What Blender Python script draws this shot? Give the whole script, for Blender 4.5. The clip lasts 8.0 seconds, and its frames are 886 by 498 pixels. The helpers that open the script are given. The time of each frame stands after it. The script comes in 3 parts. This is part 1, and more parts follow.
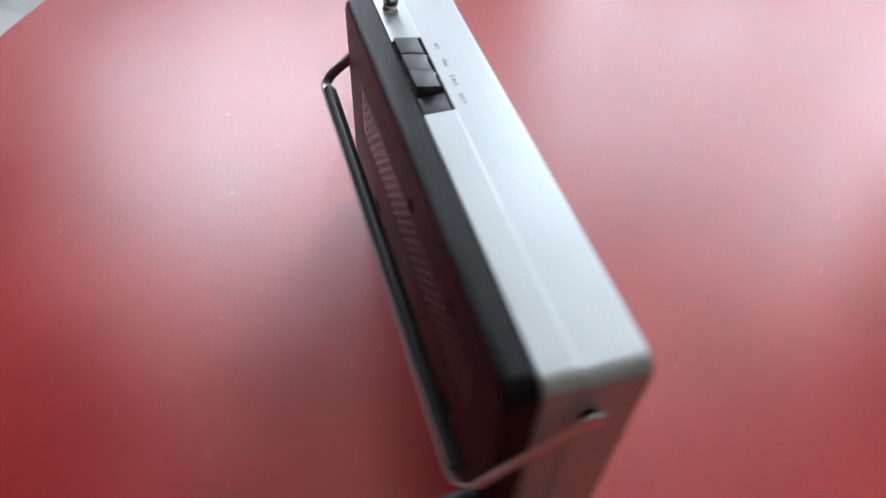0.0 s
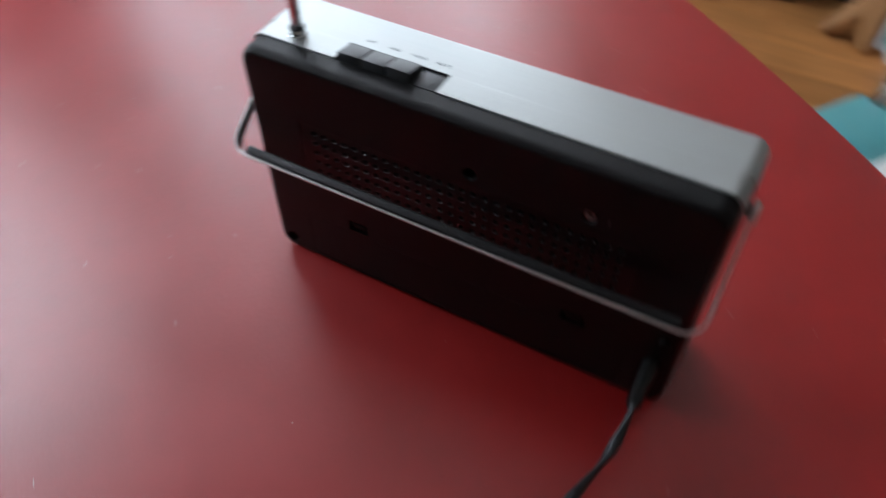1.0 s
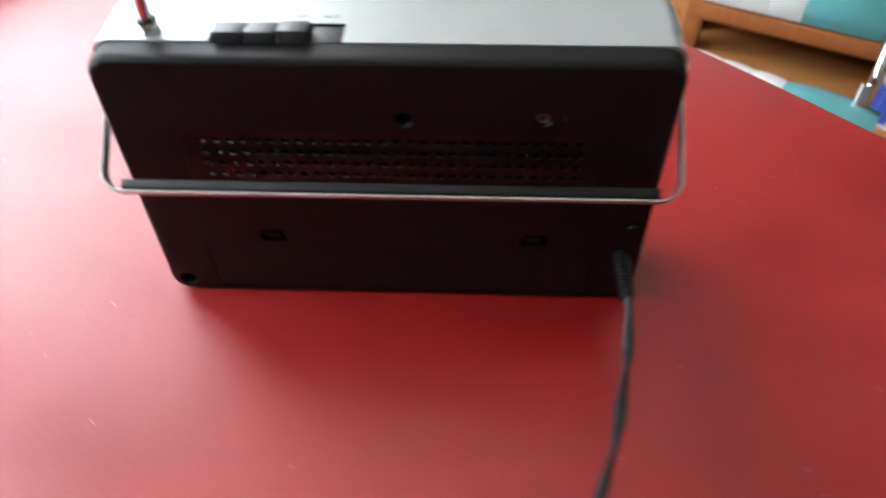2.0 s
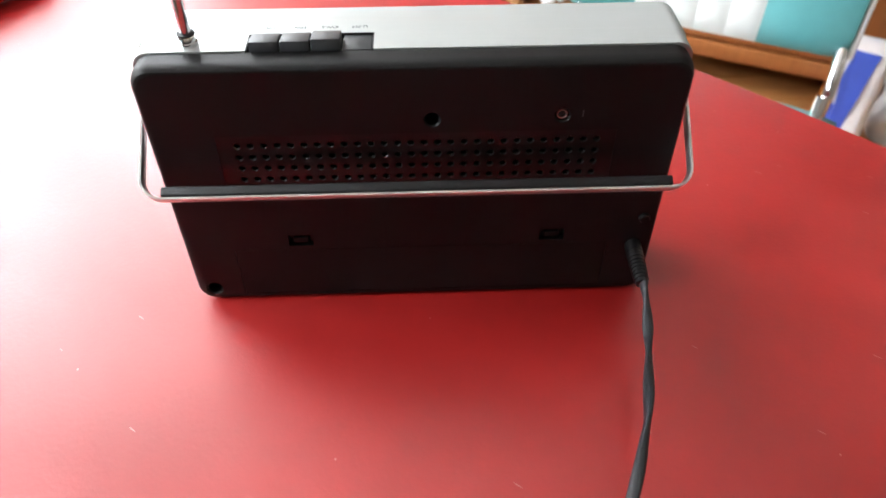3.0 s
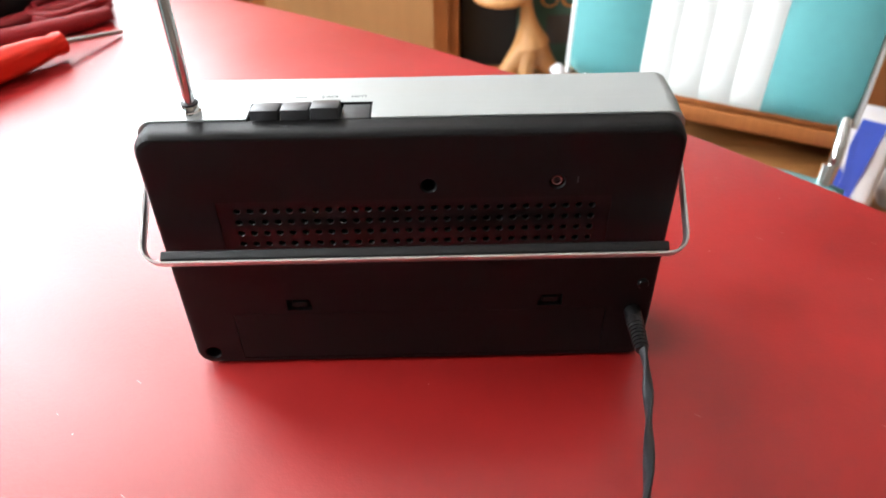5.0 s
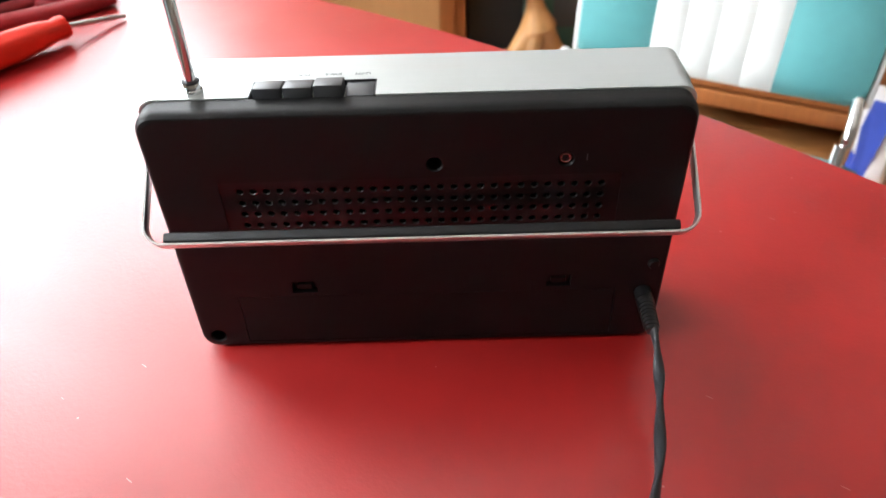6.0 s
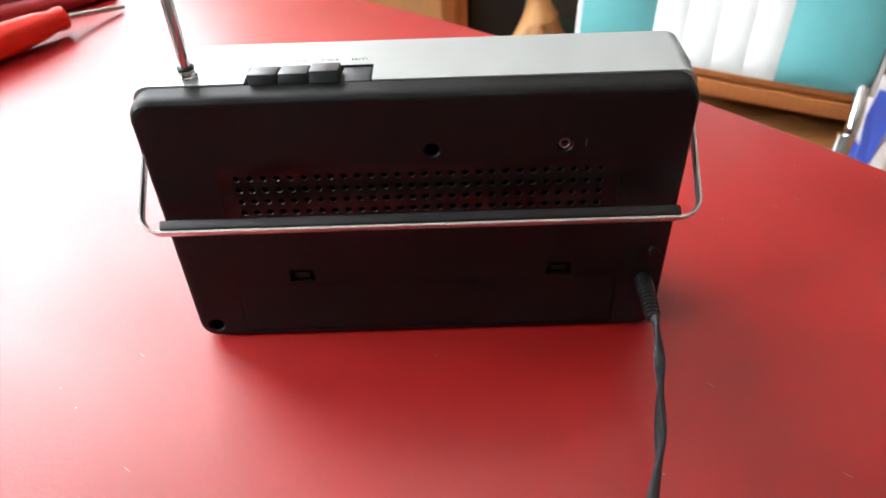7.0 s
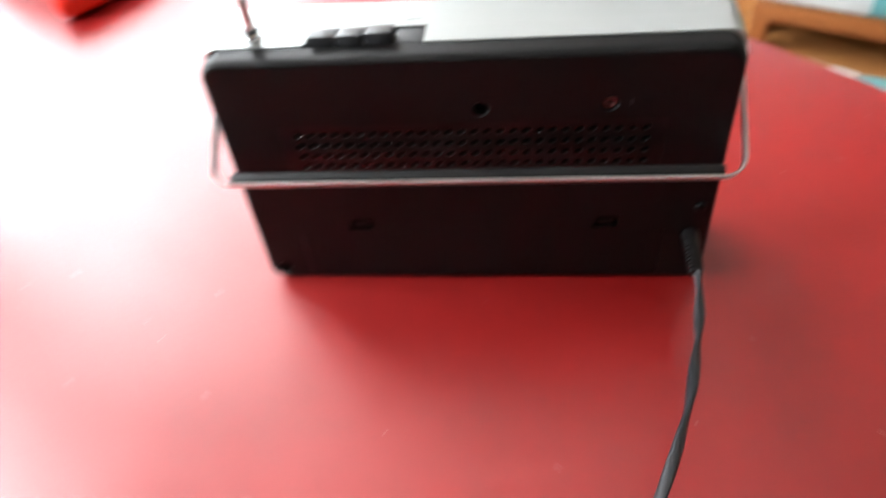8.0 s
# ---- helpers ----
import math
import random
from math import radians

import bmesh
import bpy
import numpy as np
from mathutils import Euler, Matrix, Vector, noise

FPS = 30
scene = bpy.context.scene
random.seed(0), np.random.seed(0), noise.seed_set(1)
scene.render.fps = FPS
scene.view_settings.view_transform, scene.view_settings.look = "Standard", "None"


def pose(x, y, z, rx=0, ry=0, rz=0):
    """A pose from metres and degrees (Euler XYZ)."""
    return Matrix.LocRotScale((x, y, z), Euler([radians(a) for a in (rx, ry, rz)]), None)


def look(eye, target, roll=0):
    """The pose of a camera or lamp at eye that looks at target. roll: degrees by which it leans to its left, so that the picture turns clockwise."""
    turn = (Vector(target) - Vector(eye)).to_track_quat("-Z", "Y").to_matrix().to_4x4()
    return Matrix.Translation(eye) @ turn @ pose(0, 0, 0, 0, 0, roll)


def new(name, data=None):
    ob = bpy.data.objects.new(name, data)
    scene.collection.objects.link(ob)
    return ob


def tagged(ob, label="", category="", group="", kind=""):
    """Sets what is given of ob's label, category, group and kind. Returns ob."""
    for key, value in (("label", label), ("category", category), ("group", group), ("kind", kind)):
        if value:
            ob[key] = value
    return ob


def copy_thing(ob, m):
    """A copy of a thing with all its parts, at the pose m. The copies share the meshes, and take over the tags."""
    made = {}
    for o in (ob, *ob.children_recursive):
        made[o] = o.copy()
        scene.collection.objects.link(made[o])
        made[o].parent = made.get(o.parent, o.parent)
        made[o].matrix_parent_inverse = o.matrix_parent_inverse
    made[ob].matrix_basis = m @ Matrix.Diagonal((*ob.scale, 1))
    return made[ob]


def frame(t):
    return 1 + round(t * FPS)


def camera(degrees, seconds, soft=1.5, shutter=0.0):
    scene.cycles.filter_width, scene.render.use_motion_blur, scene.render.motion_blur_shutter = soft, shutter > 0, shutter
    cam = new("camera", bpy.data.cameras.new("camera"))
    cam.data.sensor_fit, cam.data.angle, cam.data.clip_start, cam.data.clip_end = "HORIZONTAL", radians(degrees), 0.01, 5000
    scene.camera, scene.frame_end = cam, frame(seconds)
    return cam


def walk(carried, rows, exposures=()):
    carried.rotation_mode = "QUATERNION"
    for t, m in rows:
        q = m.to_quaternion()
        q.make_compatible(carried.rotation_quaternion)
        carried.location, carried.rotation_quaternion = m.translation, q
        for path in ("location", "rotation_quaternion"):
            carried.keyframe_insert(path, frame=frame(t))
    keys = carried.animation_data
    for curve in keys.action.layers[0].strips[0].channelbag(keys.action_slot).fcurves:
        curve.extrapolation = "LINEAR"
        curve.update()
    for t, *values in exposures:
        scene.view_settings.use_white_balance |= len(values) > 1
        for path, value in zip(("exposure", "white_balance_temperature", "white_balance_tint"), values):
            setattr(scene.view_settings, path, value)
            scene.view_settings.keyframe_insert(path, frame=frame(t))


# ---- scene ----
cam = camera(61.8, 8.0, shutter=0.8)
cam.data.dof.use_dof, cam.data.dof.focus_distance, cam.data.dof.aperture_fstop = True, 0.43, 9.5
PATH = [
    (0, (0.254, -0.069, 0.413), (-0.936, 0.355, -1.138), 2.9),
    (0.2, (0.221, -0.097, 0.417), (-0.861, 0.399, -1.19), -0.9),
    (0.5, (0.183, -0.144, 0.42), (-0.768, 0.619, -1.166), 1.6),
    (0.7, (0.167, -0.192, 0.403), (-0.71, 0.755, -1.125), 1.9),
    (1, (0.135, -0.258, 0.402), (-0.503, 0.893, -1.103), -0.1),
    (1.2, (0.122, -0.273, 0.401), (-0.374, 0.939, -1.11), -1.9),
    (1.5, (0.103, -0.284, 0.388), (-0.231, 0.967, -1.137), -1.3),
    (1.7, (0.077, -0.288, 0.378), (-0.078, 1.028, -1.12), 1.8),
    (2, (0.04, -0.289, 0.353), (-0.025, 1.073, -1.111), -0.8),
    (2.2, (0.013, -0.293, 0.351), (-0.009, 1.117, -1.068), -1.2),
    (3.5, (0.003, -0.333, 0.352), (0.056, 1.119, -1.023), -0.0),
    (4, (0.005, -0.337, 0.36), (0.052, 1.177, -0.946), 0.4),
    (4.5, (0.015, -0.33, 0.361), (0.062, 1.234, -0.886), -0.1),
    (5, (0.013, -0.321, 0.351), (0.022, 1.233, -0.908), -1.0),
    (6.5, (0.014, -0.318, 0.342), (-0.002, 1.207, -0.951), -2.0),
    (7, (0.016, -0.318, 0.339), (-0.006, 1.203, -0.959), -2.3),
    (7.5, (0.014, -0.315, 0.342), (0.006, 1.201, -0.962), -2.2),
    (7.8, (0.021, -0.318, 0.345), (-0.06, 1.165, -0.994), -4.0),
    (8, (0.035, -0.326, 0.361), (-0.207, 1.064, -1.057), -7.4),
]
walk(cam, [(t, look(eye, target, roll)) for t, eye, target, roll in PATH],
     exposures=[(0, -0.88, 5950, 11), (0.5, -1.0, 5950, 11), (0.8, -1.3, 5950, 11), (1.1, -1.45, 6000, 11), (1.5, -1.0, 6100, 11), (2, -0.2, 6250, 10),
                (3.5, 0.25, 6450, 10), (4.5, 0.25, 6450, 10), (7.5, 0.2, 6450, 10), (8, 0.25, 6450, 10)])

# ---- world and light ----
world = bpy.data.worlds.new("daylight")
world.use_nodes = True
scene.world = world
sky = world.node_tree.nodes.new("ShaderNodeTexSky")
sky.sky_type = "NISHITA"
sky.sun_disc = False
sky.sun_elevation = radians(35)
sky.sun_rotation = radians(120)
world.node_tree.links.new(sky.outputs["Color"], world.node_tree.nodes["Background"].inputs["Color"])
world.node_tree.nodes["Background"].inputs["Strength"].default_value = 0.1

FLOOR = -0.75
WALL_X = -1.35
# window openings in the west wall: y from, y to, z from, z to, lamp watts
WINDOWS = [(-0.7, 0.42, 0.42, 1.27, 64), (0.72, 2.3, 0.1, 2.12, 150)]
NORTH = (-1.32, -0.8, 0.1, 1.95, 42)     # second opening, in the north wall: x from, x to, z from, z to, watts
for y0, y1, z0, z1, watts in WINDOWS:
    daylight = bpy.data.lights.new("window_daylight", "AREA")
    daylight.shape, daylight.size, daylight.size_y = "RECTANGLE", z1 - z0, y1 - y0
    daylight.energy, daylight.color = watts, (0.93, 0.97, 1.0)
    lamp = new("window_daylight", daylight)
    lamp.matrix_world = look((WALL_X - 0.13, (y0 + y1) / 2, (z0 + z1) / 2), (0.6, (y0 + y1) / 2, (z0 + z1) / 2))
second = bpy.data.lights.new("window_daylight", "AREA")
second.shape, second.size, second.size_y = "RECTANGLE", NORTH[1] - NORTH[0], NORTH[3] - NORTH[2]
second.energy, second.color = NORTH[4], (0.93, 0.97, 1.0)
lamp = new("window_daylight", second)
lamp.matrix_world = pose((NORTH[0] + NORTH[1]) / 2, 2.53, (NORTH[2] + NORTH[3]) / 2, -90)


# ---- materials ----
def material(name, color, rough=0.5, metal=0.0, vary=0.12, scale=40.0, bump=0.0, bump_scale=600.0, stretch=(1, 1, 1),
             coat=0.0, spec=0.5, stain=0.0, stain_scale=6.0, per_object=0.0, rough_vary=0.0):
    m = bpy.data.materials.new(name)
    m.use_nodes = True
    n, l = m.node_tree.nodes, m.node_tree.links
    b = n["Principled BSDF"]
    b.inputs["Roughness"].default_value = rough
    b.inputs["Metallic"].default_value = metal
    b.inputs["Coat Weight"].default_value = coat
    b.inputs["Specular IOR Level"].default_value = spec
    co = n.new("ShaderNodeTexCoord")
    mp = n.new("ShaderNodeMapping")
    mp.inputs["Scale"].default_value = stretch
    l.new(co.outputs["Object"], mp.inputs["Vector"])
    fine = n.new("ShaderNodeTexNoise")
    fine.inputs["Scale"].default_value = scale
    fine.inputs["Detail"].default_value = 6
    l.new(mp.outputs["Vector"], fine.inputs["Vector"])
    broad = n.new("ShaderNodeTexNoise")
    broad.inputs["Scale"].default_value = stain_scale
    broad.inputs["Detail"].default_value = 3
    l.new(co.outputs["Object"], broad.inputs["Vector"])
    mix = n.new("ShaderNodeMix")
    mix.data_type, mix.blend_type = "RGBA", "MIX"
    mix.inputs["A"].default_value = (*[c * (1 - vary) for c in color], 1)
    mix.inputs["B"].default_value = (*[min(1, c * (1 + vary)) for c in color], 1)
    l.new(fine.outputs["Fac"], mix.inputs["Factor"])
    out = mix.outputs["Result"]
    if stain > 0:
        second = n.new("ShaderNodeMix")
        second.data_type, second.blend_type = "RGBA", "MULTIPLY"
        ramp = n.new("ShaderNodeMapRange")
        ramp.inputs["From Min"].default_value, ramp.inputs["From Max"].default_value = 0.35, 0.65
        ramp.inputs["To Min"].default_value, ramp.inputs["To Max"].default_value = 1 - stain, 1.0
        l.new(broad.outputs["Fac"], ramp.inputs["Value"])
        second.inputs["Factor"].default_value = 1
        l.new(out, second.inputs["A"])
        l.new(ramp.outputs["Result"], second.inputs["B"])
        out = second.outputs["Result"]
    if per_object > 0:
        info = n.new("ShaderNodeObjectInfo")
        third = n.new("ShaderNodeMix")
        third.data_type, third.blend_type = "RGBA", "MULTIPLY"
        third.inputs["Factor"].default_value = 1
        mr = n.new("ShaderNodeMapRange")
        mr.inputs["To Min"].default_value, mr.inputs["To Max"].default_value = 1 - per_object, 1 + per_object
        l.new(info.outputs["Random"], mr.inputs["Value"])
        l.new(out, third.inputs["A"])
        l.new(mr.outputs["Result"], third.inputs["B"])
        out = third.outputs["Result"]
    l.new(out, b.inputs["Base Color"])
    if rough_vary > 0:
        rr = n.new("ShaderNodeMapRange")
        rr.inputs["To Min"].default_value, rr.inputs["To Max"].default_value = rough - rough_vary, rough + rough_vary
        l.new(broad.outputs["Fac"], rr.inputs["Value"])
        l.new(rr.outputs["Result"], b.inputs["Roughness"])
    if bump > 0:
        grain = n.new("ShaderNodeTexNoise")
        grain.inputs["Scale"].default_value = bump_scale
        grain.inputs["Detail"].default_value = 3
        l.new(mp.outputs["Vector"], grain.inputs["Vector"])
        bp = n.new("ShaderNodeBump")
        bp.inputs["Strength"].default_value = bump
        bp.inputs["Distance"].default_value = 0.001
        l.new(grain.outputs["Fac"], bp.inputs["Height"])
        l.new(bp.outputs["Normal"], b.inputs["Normal"])
    return m


M_TABLE = material("red_laminate", (0.3, 0.0082, 0.0075), rough=0.37, spec=0.95, vary=0.08, scale=60, bump=0.12, bump_scale=350, stain=0.15, stain_scale=13, rough_vary=0.09)


def add_specks(m):
    """Sparse pale crumbs and a few hairline scratches on the laminate."""
    n, l = m.node_tree.nodes, m.node_tree.links
    b = n["Principled BSDF"]
    source = b.inputs["Base Color"].links[0].from_socket
    co = n.new("ShaderNodeTexCoord")
    dots = n.new("ShaderNodeTexVoronoi")
    dots.inputs["Scale"].default_value = 30
    l.new(co.outputs["Object"], dots.inputs["Vector"])
    small = n.new("ShaderNodeMath")
    small.operation = "LESS_THAN"
    small.inputs[1].default_value = 0.022
    l.new(dots.outputs["Distance"], small.inputs[0])
    mp = n.new("ShaderNodeMapping")
    mp.inputs["Rotation"].default_value = (0, 0, 0.9)
    mp.inputs["Scale"].default_value = (14, 120, 1)
    l.new(co.outputs["Object"], mp.inputs["Vector"])
    hair = n.new("ShaderNodeTexVoronoi")
    hair.inputs["Scale"].default_value = 1.0
    l.new(mp.outputs["Vector"], hair.inputs["Vector"])
    thin = n.new("ShaderNodeMath")
    thin.operation = "LESS_THAN"
    thin.inputs[1].default_value = 0.04
    l.new(hair.outputs["Distance"], thin.inputs[0])
    both = n.new("ShaderNodeMath")
    both.operation = "MAXIMUM"
    l.new(small.outputs[0], both.inputs[0])
    l.new(thin.outputs[0], both.inputs[1])
    faint = n.new("ShaderNodeMath")
    faint.operation = "MULTIPLY"
    faint.inputs[1].default_value = 0.3
    l.new(both.outputs[0], faint.inputs[0])
    mix = n.new("ShaderNodeMix")
    mix.data_type = "RGBA"
    l.new(faint.outputs[0], mix.inputs["Factor"])
    l.new(source, mix.inputs["A"])
    mix.inputs["B"].default_value = (0.6, 0.5, 0.45, 1)
    l.new(mix.outputs["Result"], b.inputs["Base Color"])


add_specks(M_TABLE)
M_BLACK = material("black_plastic", (0.0038, 0.0036, 0.0038), rough=0.44, spec=0.2, vary=0.15, scale=90, bump=0.15, bump_scale=1800, rough_vary=0.05, stain_scale=30)
M_GRILLE = material("black_grille_plastic", (0.0034, 0.0033, 0.0035), rough=0.32, spec=0.3, vary=0.15, scale=90, stain_scale=30)
M_PLUG = material("black_plug_rubber", (0.006, 0.006, 0.0065), rough=0.33, spec=0.5, vary=0.2, scale=300, bump=0.1, bump_scale=1200)
M_PIT = material("black_cavity", (0.006, 0.006, 0.006), rough=0.7, vary=0.1)
M_KEY = material("dark_grey_key", (0.032, 0.034, 0.037), rough=0.42, vary=0.1, scale=200, bump=0.08, bump_scale=2500)
M_SILVER = material("brushed_silver", (0.45, 0.475, 0.468), rough=0.36, metal=0.55, vary=0.03, scale=900, stretch=(0.02, 1, 1), bump=0.08, bump_scale=1500, stain=0.03, stain_scale=20)
M_CHROME = material("chrome", (0.78, 0.79, 0.8), rough=0.1, metal=1.0, vary=0.03, scale=60, rough_vary=0.04)
M_BAND = material("satin_steel", (0.72, 0.71, 0.7), rough=0.38, metal=1.0, vary=0.05, scale=300, rough_vary=0.05)
M_RUBBER = material("black_rubber", (0.011, 0.011, 0.012), rough=0.55, spec=0.35, vary=0.2, scale=300, bump=0.2, bump_scale=1200)
M_BRASS = material("socket_metal", (0.5, 0.47, 0.45), rough=0.35, metal=1.0, vary=0.1)
M_LETTER = material("black_print", (0.025, 0.03, 0.035), rough=0.8, spec=0.1, vary=0.05)
M_INK = material("grey_print", (0.06, 0.065, 0.07), rough=0.6, vary=0.05)
M_CABLE = material("black_cable", (0.019, 0.021, 0.024), rough=0.42, vary=0.2, scale=120, bump=0.2, bump_scale=300)
M_TEAL = material("turquoise_vinyl", (0.1, 0.315, 0.325), rough=0.38, vary=0.06, scale=60, bump=0.15, bump_scale=500, stain=0.06, stain_scale=9)
M_WHITE = material("white_vinyl", (0.72, 0.72, 0.7), rough=0.42, vary=0.03, scale=60, bump=0.15, bump_scale=500, stain=0.05, stain_scale=9)
M_PINE = material("pine_boards", (0.46, 0.2, 0.062), rough=0.36, vary=0.4, scale=9, stretch=(0.35, 5, 5), bump=0.1, bump_scale=40, stain=0.35, stain_scale=2.2, per_object=0.22)
M_OAK = material("orange_brown_wood", (0.3, 0.105, 0.03), rough=0.4, vary=0.3, scale=14, stretch=(5, 5, 0.5), bump=0.1, bump_scale=60, stain=0.2, stain_scale=4)
M_PANEL = material("beige_wood_panel", (0.36, 0.19, 0.078), rough=0.45, vary=0.12, scale=10, stretch=(4, 4, 0.4), bump=0.05, bump_scale=60, stain=0.1, stain_scale=3)
M_CARVED = material("carved_light_wood", (0.43, 0.215, 0.076), rough=0.5, vary=0.25, scale=30, stretch=(2, 2, 0.5), bump=0.3, bump_scale=80, stain=0.25, stain_scale=12)
M_WALL = material("wall_paint", (0.22, 0.19, 0.16), rough=0.85, vary=0.04, scale=20, bump=0.2, bump_scale=120, stain=0.06, stain_scale=1.2)
M_CEIL = material("ceiling_paint", (0.47, 0.45, 0.42), rough=0.9, vary=0.03, scale=10, bump=0.1, bump_scale=90, stain=0.05, stain_scale=1.0)
M_FRAME = material("white_window_paint", (0.78, 0.77, 0.74), rough=0.4, vary=0.03, scale=30, bump=0.1, bump_scale=80)
M_REDTOOL = material("orange_red_plastic", (0.6, 0.02, 0.007), rough=0.42, spec=0.25, vary=0.08, scale=60)
M_DARKRED = material("dark_red_rubber", (0.21, 0.008, 0.011), rough=0.55, spec=0.3, vary=0.2, scale=80, bump=0.2, bump_scale=300)
M_STEEL = material("tool_steel", (0.4, 0.37, 0.34), rough=0.33, metal=1.0, vary=0.1, scale=100)
M_CASE = material("black_case", (0.008, 0.008, 0.009), rough=0.6, vary=0.2, scale=100, bump=0.2, bump_scale=500)
M_GREEN = material("dark_green_card", (0.035, 0.11, 0.085), rough=0.6, vary=0.15, scale=30)
M_ORANGE = material("orange_print", (0.75, 0.3, 0.05), rough=0.55, vary=0.1, scale=50)
M_BLUE = material("blue_print", (0.05, 0.1, 0.5), rough=0.35, vary=0.1, scale=40)
M_BAG = material("white_plastic_film", (0.74, 0.74, 0.76), rough=0.35, vary=0.05, scale=20, stain=0.1, stain_scale=10)
M_GREYBAG = material("grey_plastic_film", (0.5, 0.49, 0.5), rough=0.35, vary=0.1, scale=20, stain=0.3, stain_scale=9)
M_YELLOW = material("yellow_glaze", (0.75, 0.5, 0.1), rough=0.4, vary=0.1)
M_GLASS = bpy.data.materials.new("window_glass")
M_GLASS.use_nodes = True
M_GLASS.node_tree.nodes["Principled BSDF"].inputs["Transmission Weight"].default_value = 1.0
M_GLASS.node_tree.nodes["Principled BSDF"].inputs["Roughness"].default_value = 0.0
M_GLASS.node_tree.nodes["Principled BSDF"].inputs["IOR"].default_value = 1.05


# ---- mesh helpers ----
def part(name, bm, mat, parent=None, label="", smooth=True, angle=35):
    bmesh.ops.recalc_face_normals(bm, faces=bm.faces)
    me = bpy.data.meshes.new(name)
    bm.to_mesh(me)
    bm.free()
    me.materials.append(mat)
    if smooth:
        me.shade_smooth()
        me.set_sharp_from_angle(angle=radians(angle))
    ob = new(name, me)
    if parent is not None:
        ob.parent = parent
    if label:
        tagged(ob, label)
    return ob


def thing(name, label, category, m=Matrix(), group="", kind=""):
    ob = new(name)
    ob.empty_display_size = 0.05
    ob.matrix_basis = m
    return tagged(ob, label, category, group, kind)


def box(bm, x0, x1, y0, y1, z0, z1, bevel=0.0, segments=2):
    vs = [bm.verts.new((x, y, z)) for x in (x0, x1) for y in (y0, y1) for z in (z0, z1)]
    fs = [bm.faces.new([vs[i] for i in q]) for q in ((0, 1, 3, 2), (4, 6, 7, 5), (0, 4, 5, 1), (2, 3, 7, 6), (0, 2, 6, 4), (1, 5, 7, 3))]
    if bevel > 0:
        es = list({e for f in fs for e in f.edges})
        bmesh.ops.bevel(bm, geom=es, offset=bevel, segments=segments, affect="EDGES", profile=0.5)
    return bm


def boxed(x0, x1, y0, y1, z0, z1, bevel=0.0, segments=2):
    return box(bmesh.new(), x0, x1, y0, y1, z0, z1, bevel, segments)


def rounded(x0, x1, z0, z1, r, n=5):
    """Outline of a rounded rectangle, as (x, z)."""
    pts = []
    for cx, cz, a in ((x1 - r, z1 - r, 0), (x0 + r, z1 - r, 90), (x0 + r, z0 + r, 180), (x1 - r, z0 + r, 270)):
        for k in range(n + 1):
            t = radians(a + 90 * k / n)
            pts.append((cx + r * math.cos(t), cz + r * math.sin(t)))
    return pts


def bridge(bm, rings, closed=True):
    for a, b in zip(rings, rings[1:]):
        n = len(a)
        for k in range(n if closed else n - 1):
            bm.faces.new((a[k], a[(k + 1) % n], b[(k + 1) % n], b[k]))


def smooth_line(points, steps=6):
    """Catmull-Rom through points (tuples of any length)."""
    out, n = [], len(points)
    for i in range(n - 1):
        p0, p1, p2, p3 = (np.array(points[max(0, min(n - 1, i + d))], float) for d in (-1, 0, 1, 2))
        for k in range(steps):
            t = k / steps
            out.append(0.5 * (2 * p1 + (p2 - p0) * t + (2 * p0 - 5 * p1 + 4 * p2 - p3) * t * t + (3 * p1 - p0 - 3 * p2 + p3) * t ** 3))
    out.append(np.array(points[-1], float))
    return out


def tube(bm, points, radius, sides=10, caps=True, flat=1.0, twist=0.0):
    """A tube along points; radius a number or one per point."""
    pts = [Vector(p[:3]) for p in points]
    n = len(pts)
    rad = [radius] * n if isinstance(radius, (int, float)) else list(radius)
    normal, rings = None, []
    for i, p in enumerate(pts):
        d = (pts[min(n - 1, i + 1)] - pts[max(0, i - 1)]).normalized()
        if normal is None:
            normal = d.orthogonal().normalized()
        normal = (normal - d * normal.dot(d)).normalized()
        side = d.cross(normal)
        ca, sa = math.cos(twist * i), math.sin(twist * i)
        rings.append([bm.verts.new(p + rad[i] * (math.cos(2 * math.pi * k / sides) * (ca * normal + sa * side) + flat * math.sin(2 * math.pi * k / sides) * (ca * side - sa * normal))) for k in range(sides)])
    bridge(bm, rings)
    if caps:
        bm.faces.new(rings[0][::-1])
        bm.faces.new(rings[-1])
    return bm


def tubed(points, radius, sides=10, steps=0, flat=1.0):
    if steps:
        if not isinstance(radius, (int, float)):
            both = smooth_line([(*p, r) for p, r in zip(points, radius)], steps)
            points, radius = [q[:3] for q in both], [max(1e-4, float(q[3])) for q in both]
        else:
            points = smooth_line(points, steps)
    return tube(bmesh.new(), points, radius, sides, True, flat)


def lathe(profile, sides=20, m=Matrix()):
    """Turned shape about z from (r, z) pairs."""
    bm = bmesh.new()
    rings = [[bm.verts.new(m @ Vector((max(r, 1e-5) * math.cos(2 * math.pi * k / sides), max(r, 1e-5) * math.sin(2 * math.pi * k / sides), z))) for k in range(sides)] for r, z in profile]
    bridge(bm, rings)
    bm.faces.new(rings[0][::-1])
    bm.faces.new(rings[-1])
    return bm


def circle(cx, cz, r, n=14):
    return [(cx + r * math.cos(2 * math.pi * k / n), cz + r * math.sin(2 * math.pi * k / n)) for k in range(n)]


def rect(x0, x1, z0, z1):
    return [(x0, z0), (x1, z0), (x1, z1), (x0, z1)]


